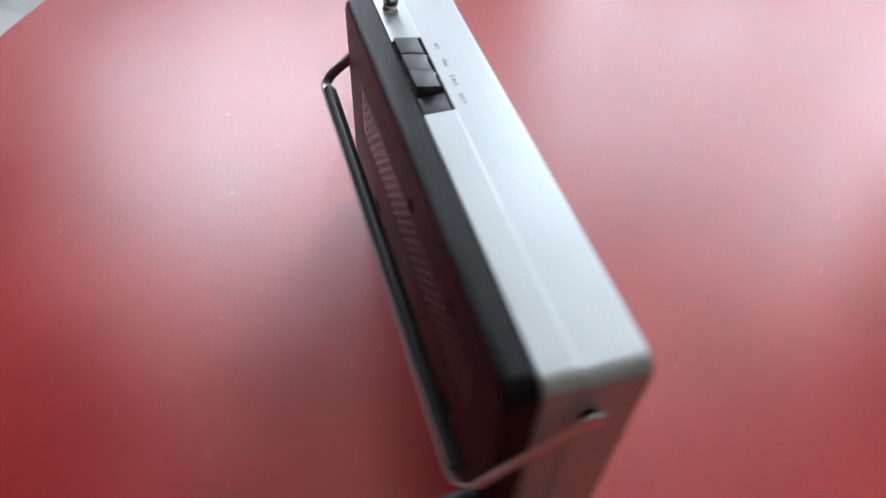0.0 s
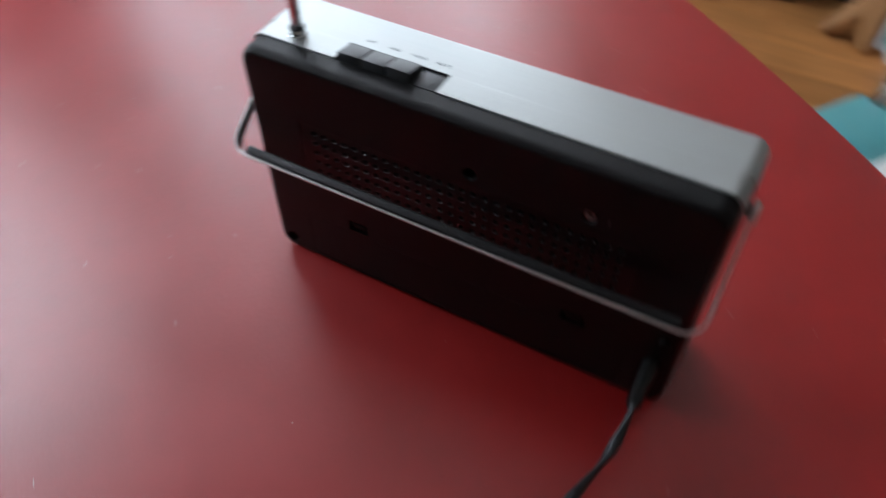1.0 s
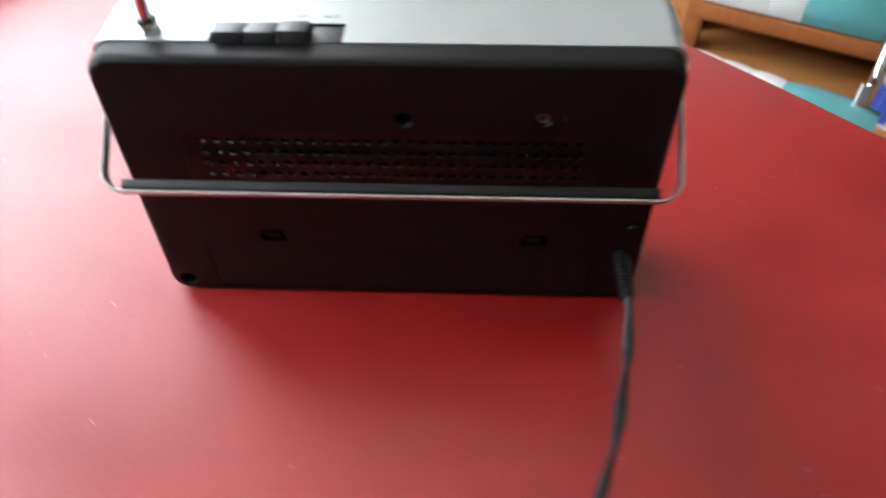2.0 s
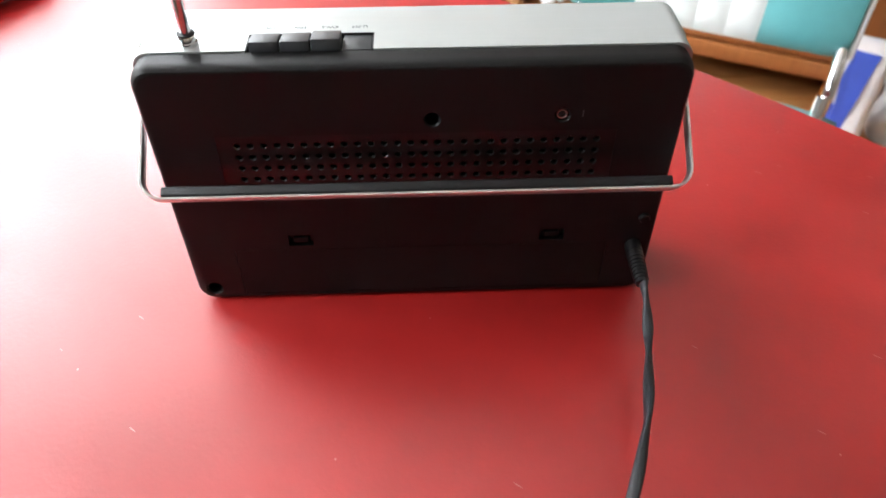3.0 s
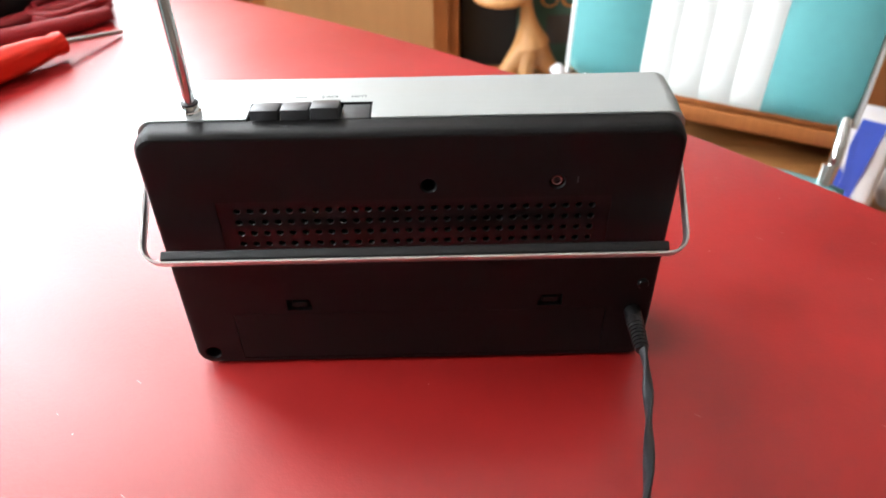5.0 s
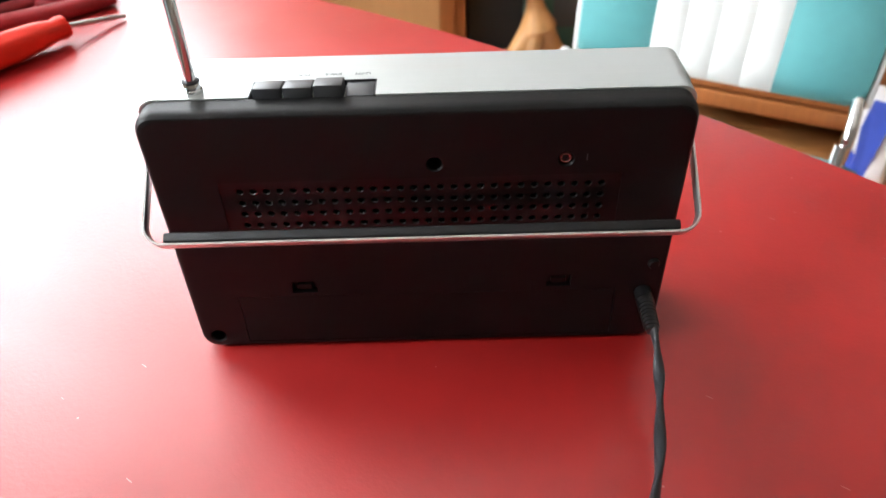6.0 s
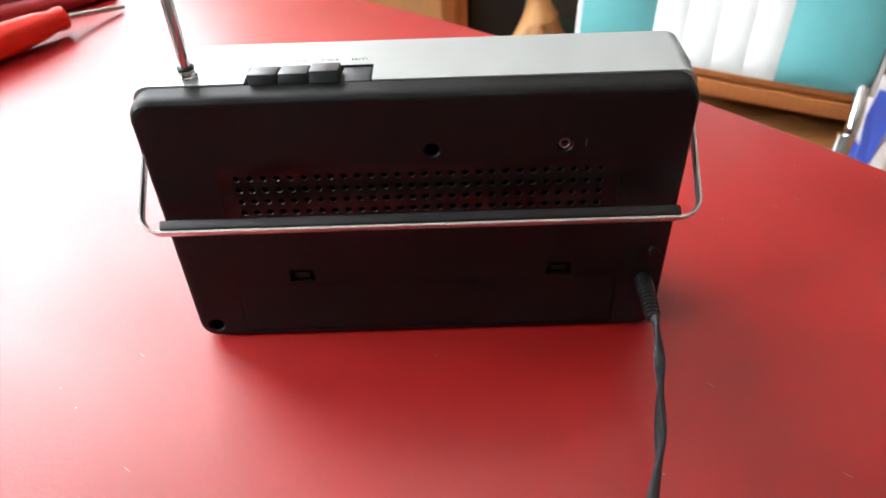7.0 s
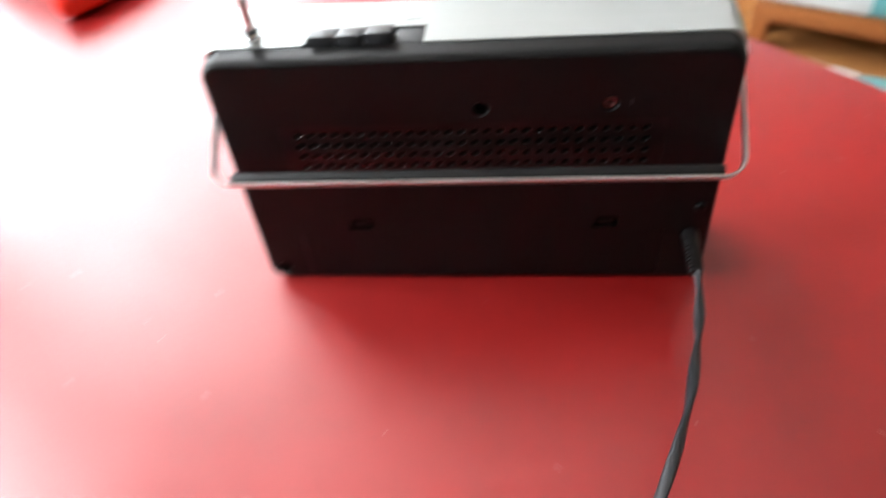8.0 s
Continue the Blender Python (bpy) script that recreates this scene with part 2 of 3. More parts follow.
def lettering(name, text, size, m, mat, parent):
    cu = bpy.data.curves.new(name, "FONT")
    cu.body, cu.size, cu.align_x, cu.align_y, cu.extrude = text, size, "CENTER", "CENTER", 0.00002
    tmp = new(name, cu)
    me = bpy.data.meshes.new_from_object(tmp.evaluated_get(bpy.context.evaluated_depsgraph_get()))
    bpy.data.objects.remove(tmp)
    me.transform(m)
    me.materials.append(mat)
    ob = new(name, me)
    ob.parent = parent
    return ob


# ---- setting: floor, walls, ceiling, window ----
X1, Y0, Y1, TOP = 2.6, -2.0, 2.4, 2.3
floor = tagged(part("floor", boxed(WALL_X, X1, Y0, Y1, FLOOR - 0.06, FLOOR - 0.022), M_PINE), "orange-brown varnished pine floorboards with dark knots", "floor", kind="structure")
T = 0.14
bm = bmesh.new()
box(bm, WALL_X - T, NORTH[0], Y1, Y1 + T, FLOOR - 0.06, TOP)
box(bm, NORTH[1], X1 + T, Y1, Y1 + T, FLOOR - 0.06, TOP)
box(bm, NORTH[0], NORTH[1], Y1, Y1 + T, FLOOR - 0.06, NORTH[2])
box(bm, NORTH[0], NORTH[1], Y1, Y1 + T, NORTH[3], TOP)
tagged(part("wall_north", bm, M_WALL), "plain painted wall with a narrow window beside the cabinet", "wall", kind="structure")
tagged(part("wall_south", boxed(WALL_X - T, X1 + T, Y0 - T, Y0, FLOOR - 0.06, TOP), M_WALL), "plain painted wall", "wall", kind="structure")
tagged(part("wall_east", boxed(X1, X1 + T, Y0, Y1, FLOOR - 0.06, TOP), M_WALL), "plain painted wall", "wall", kind="structure")
bm = bmesh.new()
last_y = Y0
for y0, y1, z0, z1, watts in sorted(WINDOWS):
    box(bm, WALL_X - T, WALL_X, last_y, y0, FLOOR - 0.06, TOP)
    box(bm, WALL_X - T, WALL_X, y0, y1, FLOOR - 0.06, z0)
    box(bm, WALL_X - T, WALL_X, y0, y1, z1, TOP)
    last_y = y1
box(bm, WALL_X - T, WALL_X, last_y, Y1, FLOOR - 0.06, TOP)
tagged(part("wall_west", bm, M_WALL), "plain painted wall with a wide window", "wall", kind="structure")
tagged(part("ceiling", boxed(WALL_X - T, X1 + T, Y0 - T, Y1 + T, TOP, TOP + 0.12), M_CEIL), "plain white ceiling", "ceiling", kind="structure")
for number, (y0, y1, z0, z1, watts) in enumerate(WINDOWS):
    window = thing("window_%d" % (number + 1), "white-framed window letting in daylight", "window", pose(WALL_X - 0.06, 0, 0), kind="structure")
    mids = [y0 + 0.05, y0 + (y1 - y0) / 3, y0 + (y1 - y0) * 2 / 3, y1 - 0.05]
    bm = bmesh.new()
    box(bm, -0.03, 0.03, y0, y1, z0, z0 + 0.05, 0.004, 1)
    box(bm, -0.03, 0.03, y0, y1, z1 - 0.05, z1, 0.004, 1)
    box(bm, -0.03, 0.03, y0, y0 + 0.05, z0 + 0.05, z1 - 0.05, 0.004, 1)
    box(bm, -0.03, 0.03, y1 - 0.05, y1, z0 + 0.05, z1 - 0.05, 0.004, 1)
    for y in mids[1:-1]:
        box(bm, -0.03, 0.03, y - 0.03, y + 0.03, z0 + 0.05, z1 - 0.05, 0.004, 1)
    part("window_frame", bm, M_FRAME, window)
    for ya, yb in zip(mids, mids[1:]):
        pane = part("pane", boxed(-0.003, 0.003, ya + 0.001, yb - 0.001, z0 + 0.051, z1 - 0.051), M_GLASS, window)
        pane.visible_shadow = False
    part("window_sill", boxed(0.035, 0.12, y0 - 0.05, y1 + 0.02, z0 - 0.035, z0 - 0.004, 0.006), M_FRAME, window)

window = thing("window_2", "narrow white-framed window letting in daylight", "window", pose(0, Y1 + 0.06, 0), kind="structure")
bm = bmesh.new()
x0, x1, z0, z1, watts = NORTH
box(bm, x0, x1, -0.03, 0.03, z0, z0 + 0.04, 0.004, 1)
box(bm, x0, x1, -0.03, 0.03, z1 - 0.04, z1, 0.004, 1)
box(bm, x0, x0 + 0.04, -0.03, 0.03, z0 + 0.04, z1 - 0.04, 0.004, 1)
box(bm, x1 - 0.04, x1, -0.03, 0.03, z0 + 0.04, z1 - 0.04, 0.004, 1)
part("window_frame", bm, M_FRAME, window)
pane = part("pane", boxed(x0 + 0.041, x1 - 0.041, -0.003, 0.003, z0 + 0.041, z1 - 0.041), M_GLASS, window)
pane.visible_shadow = False

# ---- red table ----
UX, UY = 0.795, -0.607                     # along the table; across it: (0.607, 0.795)
table = thing("table", "red laminate dining table with bowed long sides", "table",
              Matrix(((UX, 0.607, 0, 0), (UY, 0.795, 0, 0), (0, 0, 1, FLOOR), (0, 0, 0, 1))))
TU, TN, TL, TW = -0.242, -0.042, 0.85, 0.425  # centre along and across, half length, half width
outline = []
for k in range(49):
    s = -1 + 2 * k / 48
    w = TW - 0.158 * s * s
    e = max(0.0, abs(s) - 0.88) / 0.12
    outline.append((TL * s, w - 0.09 * (1 - math.sqrt(max(0, 1 - e * e)))))
outline = outline + [(x, -y) for x, y in reversed(outline)]
bm = bmesh.new()
rings = []
for z, inset in ((0.72, 0.004), (0.722, 0.0), (0.747, 0.0), (0.7492, 0.0008), (0.75, 0.003)):
    rings.append([bm.verts.new((TU + x * (1 - inset / TL), TN + y * (1 - inset / TW), z)) for x, y in outline])
bridge(bm, rings)
bm.faces.new(rings[0][::-1])
bm.faces.new(rings[-1])
part("tabletop", bm, M_TABLE, table)
for a, b in ((-1, -1), (-1, 1), (1, -1), (1, 1)):
    part("leg", tubed([(TU + a * 0.55, TN + b * 0.22, 0.72), (TU + a * 0.58, TN + b * 0.25, 0.0)], 0.02, 14), M_CHROME, table, "chrome tube leg")

# ---- portable radio ----
HW, H, YS, YG, YF = 0.1415, 0.1665, 0.0145, 0.0316, 0.0617
radio = thing("portable_radio", "silver and black vintage portable radio seen from behind on the table", "radio")


def ring_xz(bm, x, z0, z1, r, y, n=6):
    return [bm.verts.new((px, y, pz)) for px, pz in rounded(-x, x - 0.0007, z0, z1, r, n)]


# black back cover with recesses cut into its flat face
GRILLE = (-0.1055, 0.105, 0.0858, 0.1254)
DOOR = (-0.111, 0.112, 0.006, 0.0435)
holes = [(circle(0.0078, 0.1335, 0.0046, 18), 0.012), (circle(0.0752, 0.1345, 0.0045, 18), 0.005), (circle(-0.1295, 0.0115, 0.0052, 18), 0.010),
         (rect(*GRILLE), 0.0003), (rect(*DOOR), 0.0016), (rect(-0.078, -0.0635, 0.0462, 0.0548), 0.004), (rect(0.0705, 0.085, 0.0462, 0.0548), 0.004)]
bm = bmesh.new()
R0 = 0.0105
loops = [(HW - 0.0015, 0.0035, H - 0.002, R0, YS + 0.0005), (HW - 0.0006, 0.0015, H - 0.0008, R0, YS), (HW - 0.0006, 0.001, H - 0.0009, R0, 0.0065), (HW - 0.0009, 0.0012, H - 0.0012, R0, 0.0040),
         (HW - 0.0016, 0.0018, H - 0.0019, R0 - 0.0006, 0.0020), (HW - 0.0028, 0.0028, H - 0.0031, R0 - 0.0018, 0.0007), (HW - 0.0046, 0.0044, H - 0.0049, R0 - 0.0036, 0.0)]
rings = [ring_xz(bm, x, z0, z1, r, y) for x, z0, z1, r, y in loops]
bridge(bm, rings)
loop_edges = []
last = rings[-1]
for k in range(len(last)):
    loop_edges.append(bm.edges.get((last[k], last[(k + 1) % len(last)])))
for pts, depth in holes:
    a = [bm.verts.new((x, 0, z)) for x, z in pts]
    b = [bm.verts.new((x, depth, z)) for x, z in pts]
    for k in range(len(a)):
        loop_edges.append(bm.edges.new((a[k], a[(k + 1) % len(a)])))
    if len(pts) > 4:                        # round holes have a chamfered mouth
        mx, mz = sum(x for x, z in pts) / len(pts), sum(z for x, z in pts) / len(pts)
        c = [bm.verts.new((mx + 0.84 * (x - mx), 0.0009, mz + 0.84 * (z - mz))) for x, z in pts]
        for v, (x, z) in zip(b, pts):
            v.co.x, v.co.z = mx + 0.84 * (x - mx), mz + 0.84 * (z - mz)
        bridge(bm, [a, c, b])
    else:
        bridge(bm, [a, b])
    if depth != 0.0003:
        bm.faces.new(b)
bmesh.ops.triangle_fill(bm, use_beauty=True, use_dissolve=False, edges=loop_edges, normal=(0, -1, 0))
bm.faces.new(rings[0])
back = part("back_cover", bm, M_BLACK, radio, "black grained plastic back cover", angle=25)

# perforated speaker-like vent: 28 columns of round holes
bm = bmesh.new()
NC, NR, PX, PZ = 28, 5, 0.19 / 27, 0.00735
y = 0.0003
for c in range(NC):
    for r in range(NR):
        cx, cz = -0.095 + c * PX, 0.1192 - r * PZ
        sq = []
        for k in range(8):
            t = math.pi / 4 * k
            sx, sz = (1, 1, 0, -1, -1, -1, 0, 1)[k], (0, 1, 1, 1, 0, -1, -1, -1)[k]
            px = GRILLE[0] if c == 0 and sx < 0 else GRILLE[1] if c == NC - 1 and sx > 0 else cx + sx * PX / 2
            pz = GRILLE[3] if r == 0 and sz > 0 else GRILLE[2] if r == NR - 1 and sz < 0 else cz + sz * PZ / 2
            sq.append(bm.verts.new((px, y, pz)))
        rim = [bm.verts.new((cx + 0.0021 * math.cos(math.pi / 4 * k), y, cz + 0.0021 * math.sin(math.pi / 4 * k))) for k in range(8)]
        mid = [bm.verts.new((cx + 0.0016 * math.cos(math.pi / 4 * k), y + 0.0006, cz + 0.0016 * math.sin(math.pi / 4 * k))) for k in range(8)]
        deep = [bm.verts.new((cx + 0.0016 * math.cos(math.pi / 4 * k), y + 0.0028, cz + 0.0016 * math.sin(math.pi / 4 * k))) for k in range(8)]
        bridge(bm, [sq, rim, mid, deep])
        bm.faces.new(deep)
bmesh.ops.remove_doubles(bm, verts=bm.verts, dist=1e-6)
bmesh.ops.recalc_face_normals(bm, faces=bm.faces)
for f in bm.faces:
    f.normal_update()
    if f.normal.y > 0.9:
        f.normal_flip()
part("vent_grille", bm, M_GRILLE, back, "black grille with rows of small round holes", angle=25)
part("battery_door", boxed(DOOR[0] + 0.0002, DOOR[1] - 0.0002, 0.0001, 0.0014, DOOR[2] + 0.0002, DOOR[3] - 0.0002, 0.0002, 1), M_BLACK, back)
for cx in (-0.07075, 0.07775):
    part("latch", boxed(cx - 0.0045, cx + 0.0045, 0.0012, 0.0039, 0.0478, 0.0516, 0.0004, 1), M_BLACK, back)
part("headphone_socket", lathe([(0.0029, 0), (0.0029, 0.0034), (0.0027, 0.0037), (0.0023, 0.0037), (0.0021, 0.0034), (0.0021, 0.001)], 20, pose(0.0752, 0.0049, 0.1345, 90)), M_BRASS, back, "metal-ringed round socket")
# flat black disc that paints the shade inside the socket
part("socket_bore_shade", lathe([(0.00205, 0.0012), (0.00205, 0.0016)], 16, pose(0.0752, 0.0049, 0.1345, 90)), M_PIT, back)
part("screw", lathe([(0.0035, 0), (0.0035, 0.001), (0.0028, 0.0018), (0.0, 0.002)], 16, pose(-0.1295, 0.0098, 0.0115, 90)), M_STEEL, back)
part("socket_button", lathe([(0.0034, 0), (0.0034, 0.0022), (0.0026, 0.0032), (0.0, 0.0034)], 18, pose(0.131, 0.0008, 0.0625, 90)), M_BLACK, back)
bm = bmesh.new()
box(bm, 0.0855, 0.0862, -0.00005, 0.0004, 0.1335, 0.1375)
part("socket_mark", bm, M_INK, back)

# silver shell in two halves, the front half slightly proud; key well open at the top
WELL = (-0.0845, -0.0205, YS, 0.0321, 0.1585)
bm = bmesh.new()


def shell_rings(bm, specs):
    return [[bm.verts.new((px, yy, pz)) for px, pz in rounded(-HW - gx, HW + gx, 0.001 - gz * 0.5, H + gz, 0.0085, 6)] for gx, gz, yy in specs]


rings = shell_rings(bm, [(-0.004, -0.004, YS + 0.0006), (-0.0002, -0.0002, YS + 0.0006), (0.0, 0.0, YS + 0.0010), (0.0, 0.0, YG - 0.0004), (0.0004, -0.0001, YG), (0.0013, -0.0004, YG + 0.0003),
                         (0.0013, -0.0004, YF - 0.0025), (0.0009, -0.0007, YF - 0.0008), (-0.0018, -0.0024, YF), (-0.004, -0.0045, YF)])
bridge(bm, rings)
bm.faces.new(rings[0])
bm.faces.new(rings[-1])
shell = part("silver_shell", bm, M_SILVER, radio, "silver brushed body shell with a fine seam", angle=30)
cut = part("well_cut", boxed(WELL[0], WELL[1], YS - 0.004, WELL[3], WELL[4], H + 0.01), M_PIT)
mod = shell.modifiers.new("well", "BOOLEAN")
mod.object, mod.operation, mod.solver = cut, "DIFFERENCE", "EXACT"
cut_mesh = bpy.data.meshes.new_from_object(shell.evaluated_get(bpy.context.evaluated_depsgraph_get()))
shell.modifiers.clear()
shell.data = cut_mesh
cut_mesh.shade_smooth()
cut_mesh.set_sharp_from_angle(angle=radians(30))
for ob in (shell, back):
    weighted = ob.modifiers.new("weighted", "WEIGHTED_NORMAL")
    weighted.weight, weighted.keep_sharp = 100, True
bpy.data.objects.remove(cut)
bm = bmesh.new()
box(bm, WELL[0] + 0.0002, WELL[1] - 0.0002, YS + 0.0008, WELL[3] - 0.0002, WELL[4] + 0.0003, WELL[4] + 0.0012)
box(bm, WELL[0] + 0.0001, WELL[0] + 0.0007, YS + 0.0008, WELL[3] - 0.0002, WELL[4] + 0.0013, H - 0.0002)
box(bm, WELL[1] - 0.0007, WELL[1] - 0.0001, YS + 0.0008, WELL[3] - 0.0002, WELL[4] + 0.0013, H - 0.0002)
box(bm, WELL[0] + 0.0008, WELL[1] - 0.0008, WELL[3] - 0.0008, WELL[3] - 0.0002, WELL[4] + 0.0013, H - 0.0002)
box(bm, WELL[0] + 0.0008, WELL[1] - 0.0008, YS + 0.0007, YS + 0.0012, WELL[4] + 0.0013, H - 0.0014)
part("key_well", bm, M_PIT, radio, smooth=False)
pitch = (WELL[1] - WELL[0] - 0.0022) / 4
for k in range(4):
    xa = WELL[0] + 0.0016 + k * pitch + 0.0005
    xb = xa + pitch - 0.0010
    near, far = ((0.0040, 0.0018), (0.0041, 0.0019), (0.0050, 0.0027), (-0.0010, -0.0010))[k]
    bm = boxed(xa, xb, YS + 0.0014, WELL[3] - (0.0010 if k == 3 else 0.0030), WELL[4] + 0.0014, H)
    for v in bm.verts:
        if v.co.z > H - 0.003:
            v.co.z = H + (near if v.co.y < 0.02 else far)
    bmesh.ops.bevel(bm, geom=[e for e in bm.edges if max(v.co.z for v in e.verts) > H - 0.003], offset=0.00045, segments=2, affect="EDGES", profile=0.5)
    part("waveband_key", bm, M_KEY, radio, "dark grey key pressed down" if k == 3 else "dark grey raised key")
    lettering("waveband_lettering", ("LW", "MW", "KW-S", "U-FM")[k], 0.0036, pose((xa + xb) / 2 + 0.0005, 0.0386, H - 0.00037, 0, 0, 180), M_LETTER, shell)

for k in range(1, 4):
    xm = WELL[0] + 0.0016 + k * pitch
    part("key_divider", boxed(xm - 0.0003, xm + 0.0003, YS + 0.003, WELL[3] - 0.001, WELL[4] + 0.0014, H - (0.0002 if k < 3 else 0.003)), M_SILVER, shell)

# telescopic antenna
AX, AY = -0.1135, 0.0225
antenna = part("antenna", lathe([(0.0029, 0), (0.0029, 0.09), (0.0026, 0.091), (0.0026, 0.12), (0.0022, 0.111), (0.0022, 0.18), (0.0018, 0.181), (0.0018, 0.25), (0.0014, 0.251), (0.0014, 0.3), (0.0033, 0.302), (0.0036, 0.309), (0.002, 0.314)], 20, pose(AX, AY, H + 0.004)), M_CHROME, radio, "chrome telescopic antenna rod standing up")
part("antenna_collar", lathe([(0.0050, -0.0005), (0.0050, 0.0018), (0.0044, 0.0024), (0.0044, 0.0044), (0.0040, 0.0052), (0.002, 0.0052)], 24, pose(AX, AY, H)), M_CHROME, antenna)
part("antenna_ring", lathe([(0.0041, 0.0053), (0.0045, 0.0058), (0.0045, 0.0064), (0.0036, 0.0068)], 24, pose(AX, AY, H)), M_RUBBER, antenna)

# carrying handle: a bent steel band that hangs behind the radio
PIV, BAR = Vector((0, 0.0365, 0.1405)), Vector((0, -0.0175, 0.0988))
arm = (BAR - PIV).normalized()
wide = Vector((1, 0, 0)).cross(arm).normalized()
HX, RC = 0.1458, 0.011
line = [(-HX, -0.006)]
L = (BAR - PIV).length
line += [(-HX, 0.0), (-HX, L * 0.5), (-HX, L - RC)]
line += [(-HX + RC - RC * math.cos(radians(a)), L - RC + RC * math.sin(radians(a))) for a in (18, 36, 54, 72, 90)]
line += [(-0.06, L), (0.06, L)]
line = line + [(-x, d) for x, d in reversed(line[:-2])]
bm = bmesh.new()
rings = []
for i, (x, d) in enumerate(line):
    a, b = line[max(0, i - 1)], line[min(len(line) - 1, i + 1)]
    tx, td = b[0] - a[0], b[1] - a[1]
    s = math.hypot(tx, td)
    nx, nd = td / s, -tx / s                # outward or inward, in the plane of the bow
    c = PIV + arm * d + Vector((x, 0, 0))
    o = Vector((nx, 0, 0)) + arm * nd
    t2, w2 = 0.0009, 0.0036
    rings.append([bm.verts.new(c + o * p * t2 + wide * q * w2) for p, q in ((1, 0.8), (0.6, 1), (-0.6, 1), (-1, 0.8), (-1, -0.8), (-0.6, -1), (0.6, -1), (1, -0.8))])
bridge(bm, rings)
bm.faces.new(rings[0][::-1])
bm.faces.new(rings[-1])
handle = part("handle", bm, M_BAND, radio, "bent satin steel carrying handle folded back", angle=50)
bm = boxed(-0.1352, 0.1352, -0.0038, 0.0038, 0.0, 0.0054, 0.0012, 3)
bm.transform(Matrix.Translation(PIV + arm * (L - 0.0064)) @ Matrix((
    (1, 0, 0, 0), (0, wide.y, arm.y, 0), (0, wide.z, arm.z, 0), (0, 0, 0, 1))))
part("grip", bm, M_RUBBER, handle, "black rubber grip strip")
for s in (-1, 1):
    part("pivot", lathe([(0.0062, 0), (0.0062, 0.0012), (0.0052, 0.002), (0.0022, 0.0022)], 22, pose(s * (HW + 0.0048), PIV.y, PIV.z, 0, 90 * s)), M_BAND, handle)
    part("pivot_bush", lathe([(0.0034, 0), (0.0034, 0.0050), (0.0025, 0.0052)], 18, pose(s * (HW + 0.0001), PIV.y, PIV.z, 0, 90 * s)), M_BLACK, radio)
for x in (-0.11, 0.11):
    part("foot", boxed(x - 0.012, x + 0.012, 0.02, 0.05, 0.0, 0.0012, 0.0004, 1), M_RUBBER, radio)

# ---- power lead ----
lead = thing("power_lead", "black power lead plugged into the back of the radio", "cable")
PX0, PZ0 = 0.128, 0.0405
plug = part("plug", lathe([(0.0048, 0.0), (0.0050, 0.001), (0.0050, 0.014), (0.0044, 0.0155), (0.0040, 0.029), (0.0036, 0.033), (0.0022, 0.0335)], 20, pose(PX0, 0.0024, PZ0, 94, 0, -1)), M_PLUG, lead)
for k in range(9):
    part("relief_ring", lathe([(0.0038, 0), (0.0053 - 0.0001 * k, 0.0003), (0.0053 - 0.0001 * k, 0.0011), (0.0038, 0.0014)], 18, pose(PX0, 0.0024, PZ0, 94, 0, -1) @ pose(0, 0, 0.0085 + 0.0026 * k)), M_PLUG, plug)
path = [(0.1277, -0.030, 0.0395), (0.1280, -0.042, 0.0345), (0.1265, -0.055, 0.0305), (0.1235, -0.070, 0.0298), (0.1185, -0.090, 0.0325), (0.1125, -0.112, 0.036), (0.106, -0.131, 0.0375), (0.094, -0.16, 0.035),
        (0.070, -0.21, 0.021), (0.045, -0.28, 0.007), (0.03, -0.36, 0.0036), (0.03, -0.45, 0.0036), (0.04, -0.55, 0.0036), (0.045, -0.61, 0.0036), (0.05, -0.665, -0.03), (0.05, -0.68, -0.3), (0.05, -0.69, -0.74)]
cord = bmesh.new()
tube(cord, smooth_line(path, 8), 0.0031, 14, True, 0.6, 0.16)
part("cord", cord, M_CABLE, lead, "flat twin cord, slightly twisted", angle=70)


# ---- turquoise and white diner chairs ----
def pad(x0, x1, W, Ht, r, thick, puff, nx=8, ny=18):
    """One upholstered strip of a pad that is W wide and Ht high with round corners; lies in xy, front towards +z."""
    bm = bmesh.new()
    front, rear = [], []
    for j in range(ny + 1):
        v = -Ht / 2 + Ht * j / ny
        over = max(0.0, abs(v) - (Ht / 2 - r))
        lim = W / 2 - r + math.sqrt(max(0.0, r * r - over * over))
        fr, re = [], []
        for i in range(nx + 1):
            s = i / nx
            x = max(-lim, min(lim, x0 + (x1 - x0) * s))
            ends = 1 - (2 * j / ny - 1) ** 10
            z = thick / 2 * ends ** 0.5 + puff * (1 - abs(2 * s - 1) ** 2.5) * ends ** 0.5
            fr.append(bm.verts.new((x, v, z)))
            re.append(bm.verts.new((x, v, -thick / 2 * ends ** 0.5)))
        front.append(fr)
        rear.append(re)
    bridge(bm, front, False)
    bridge(bm, rear, False)
    bridge(bm, [[f[0] for f in front], [f[0] for f in rear]], False)
    bridge(bm, [[f[-1] for f in front], [f[-1] for f in rear]], False)
    bmesh.ops.remove_doubles(bm, verts=bm.verts, dist=1e-5)
    return bm


CW = 0.464


def flare(bm, height, pad_name):
    """The backrest widens towards its top."""
    if pad_name == "backrest":
        for v in bm.verts:
            v.co.x *= 0.965 + 0.03 * (v.co.y / height + 0.5)



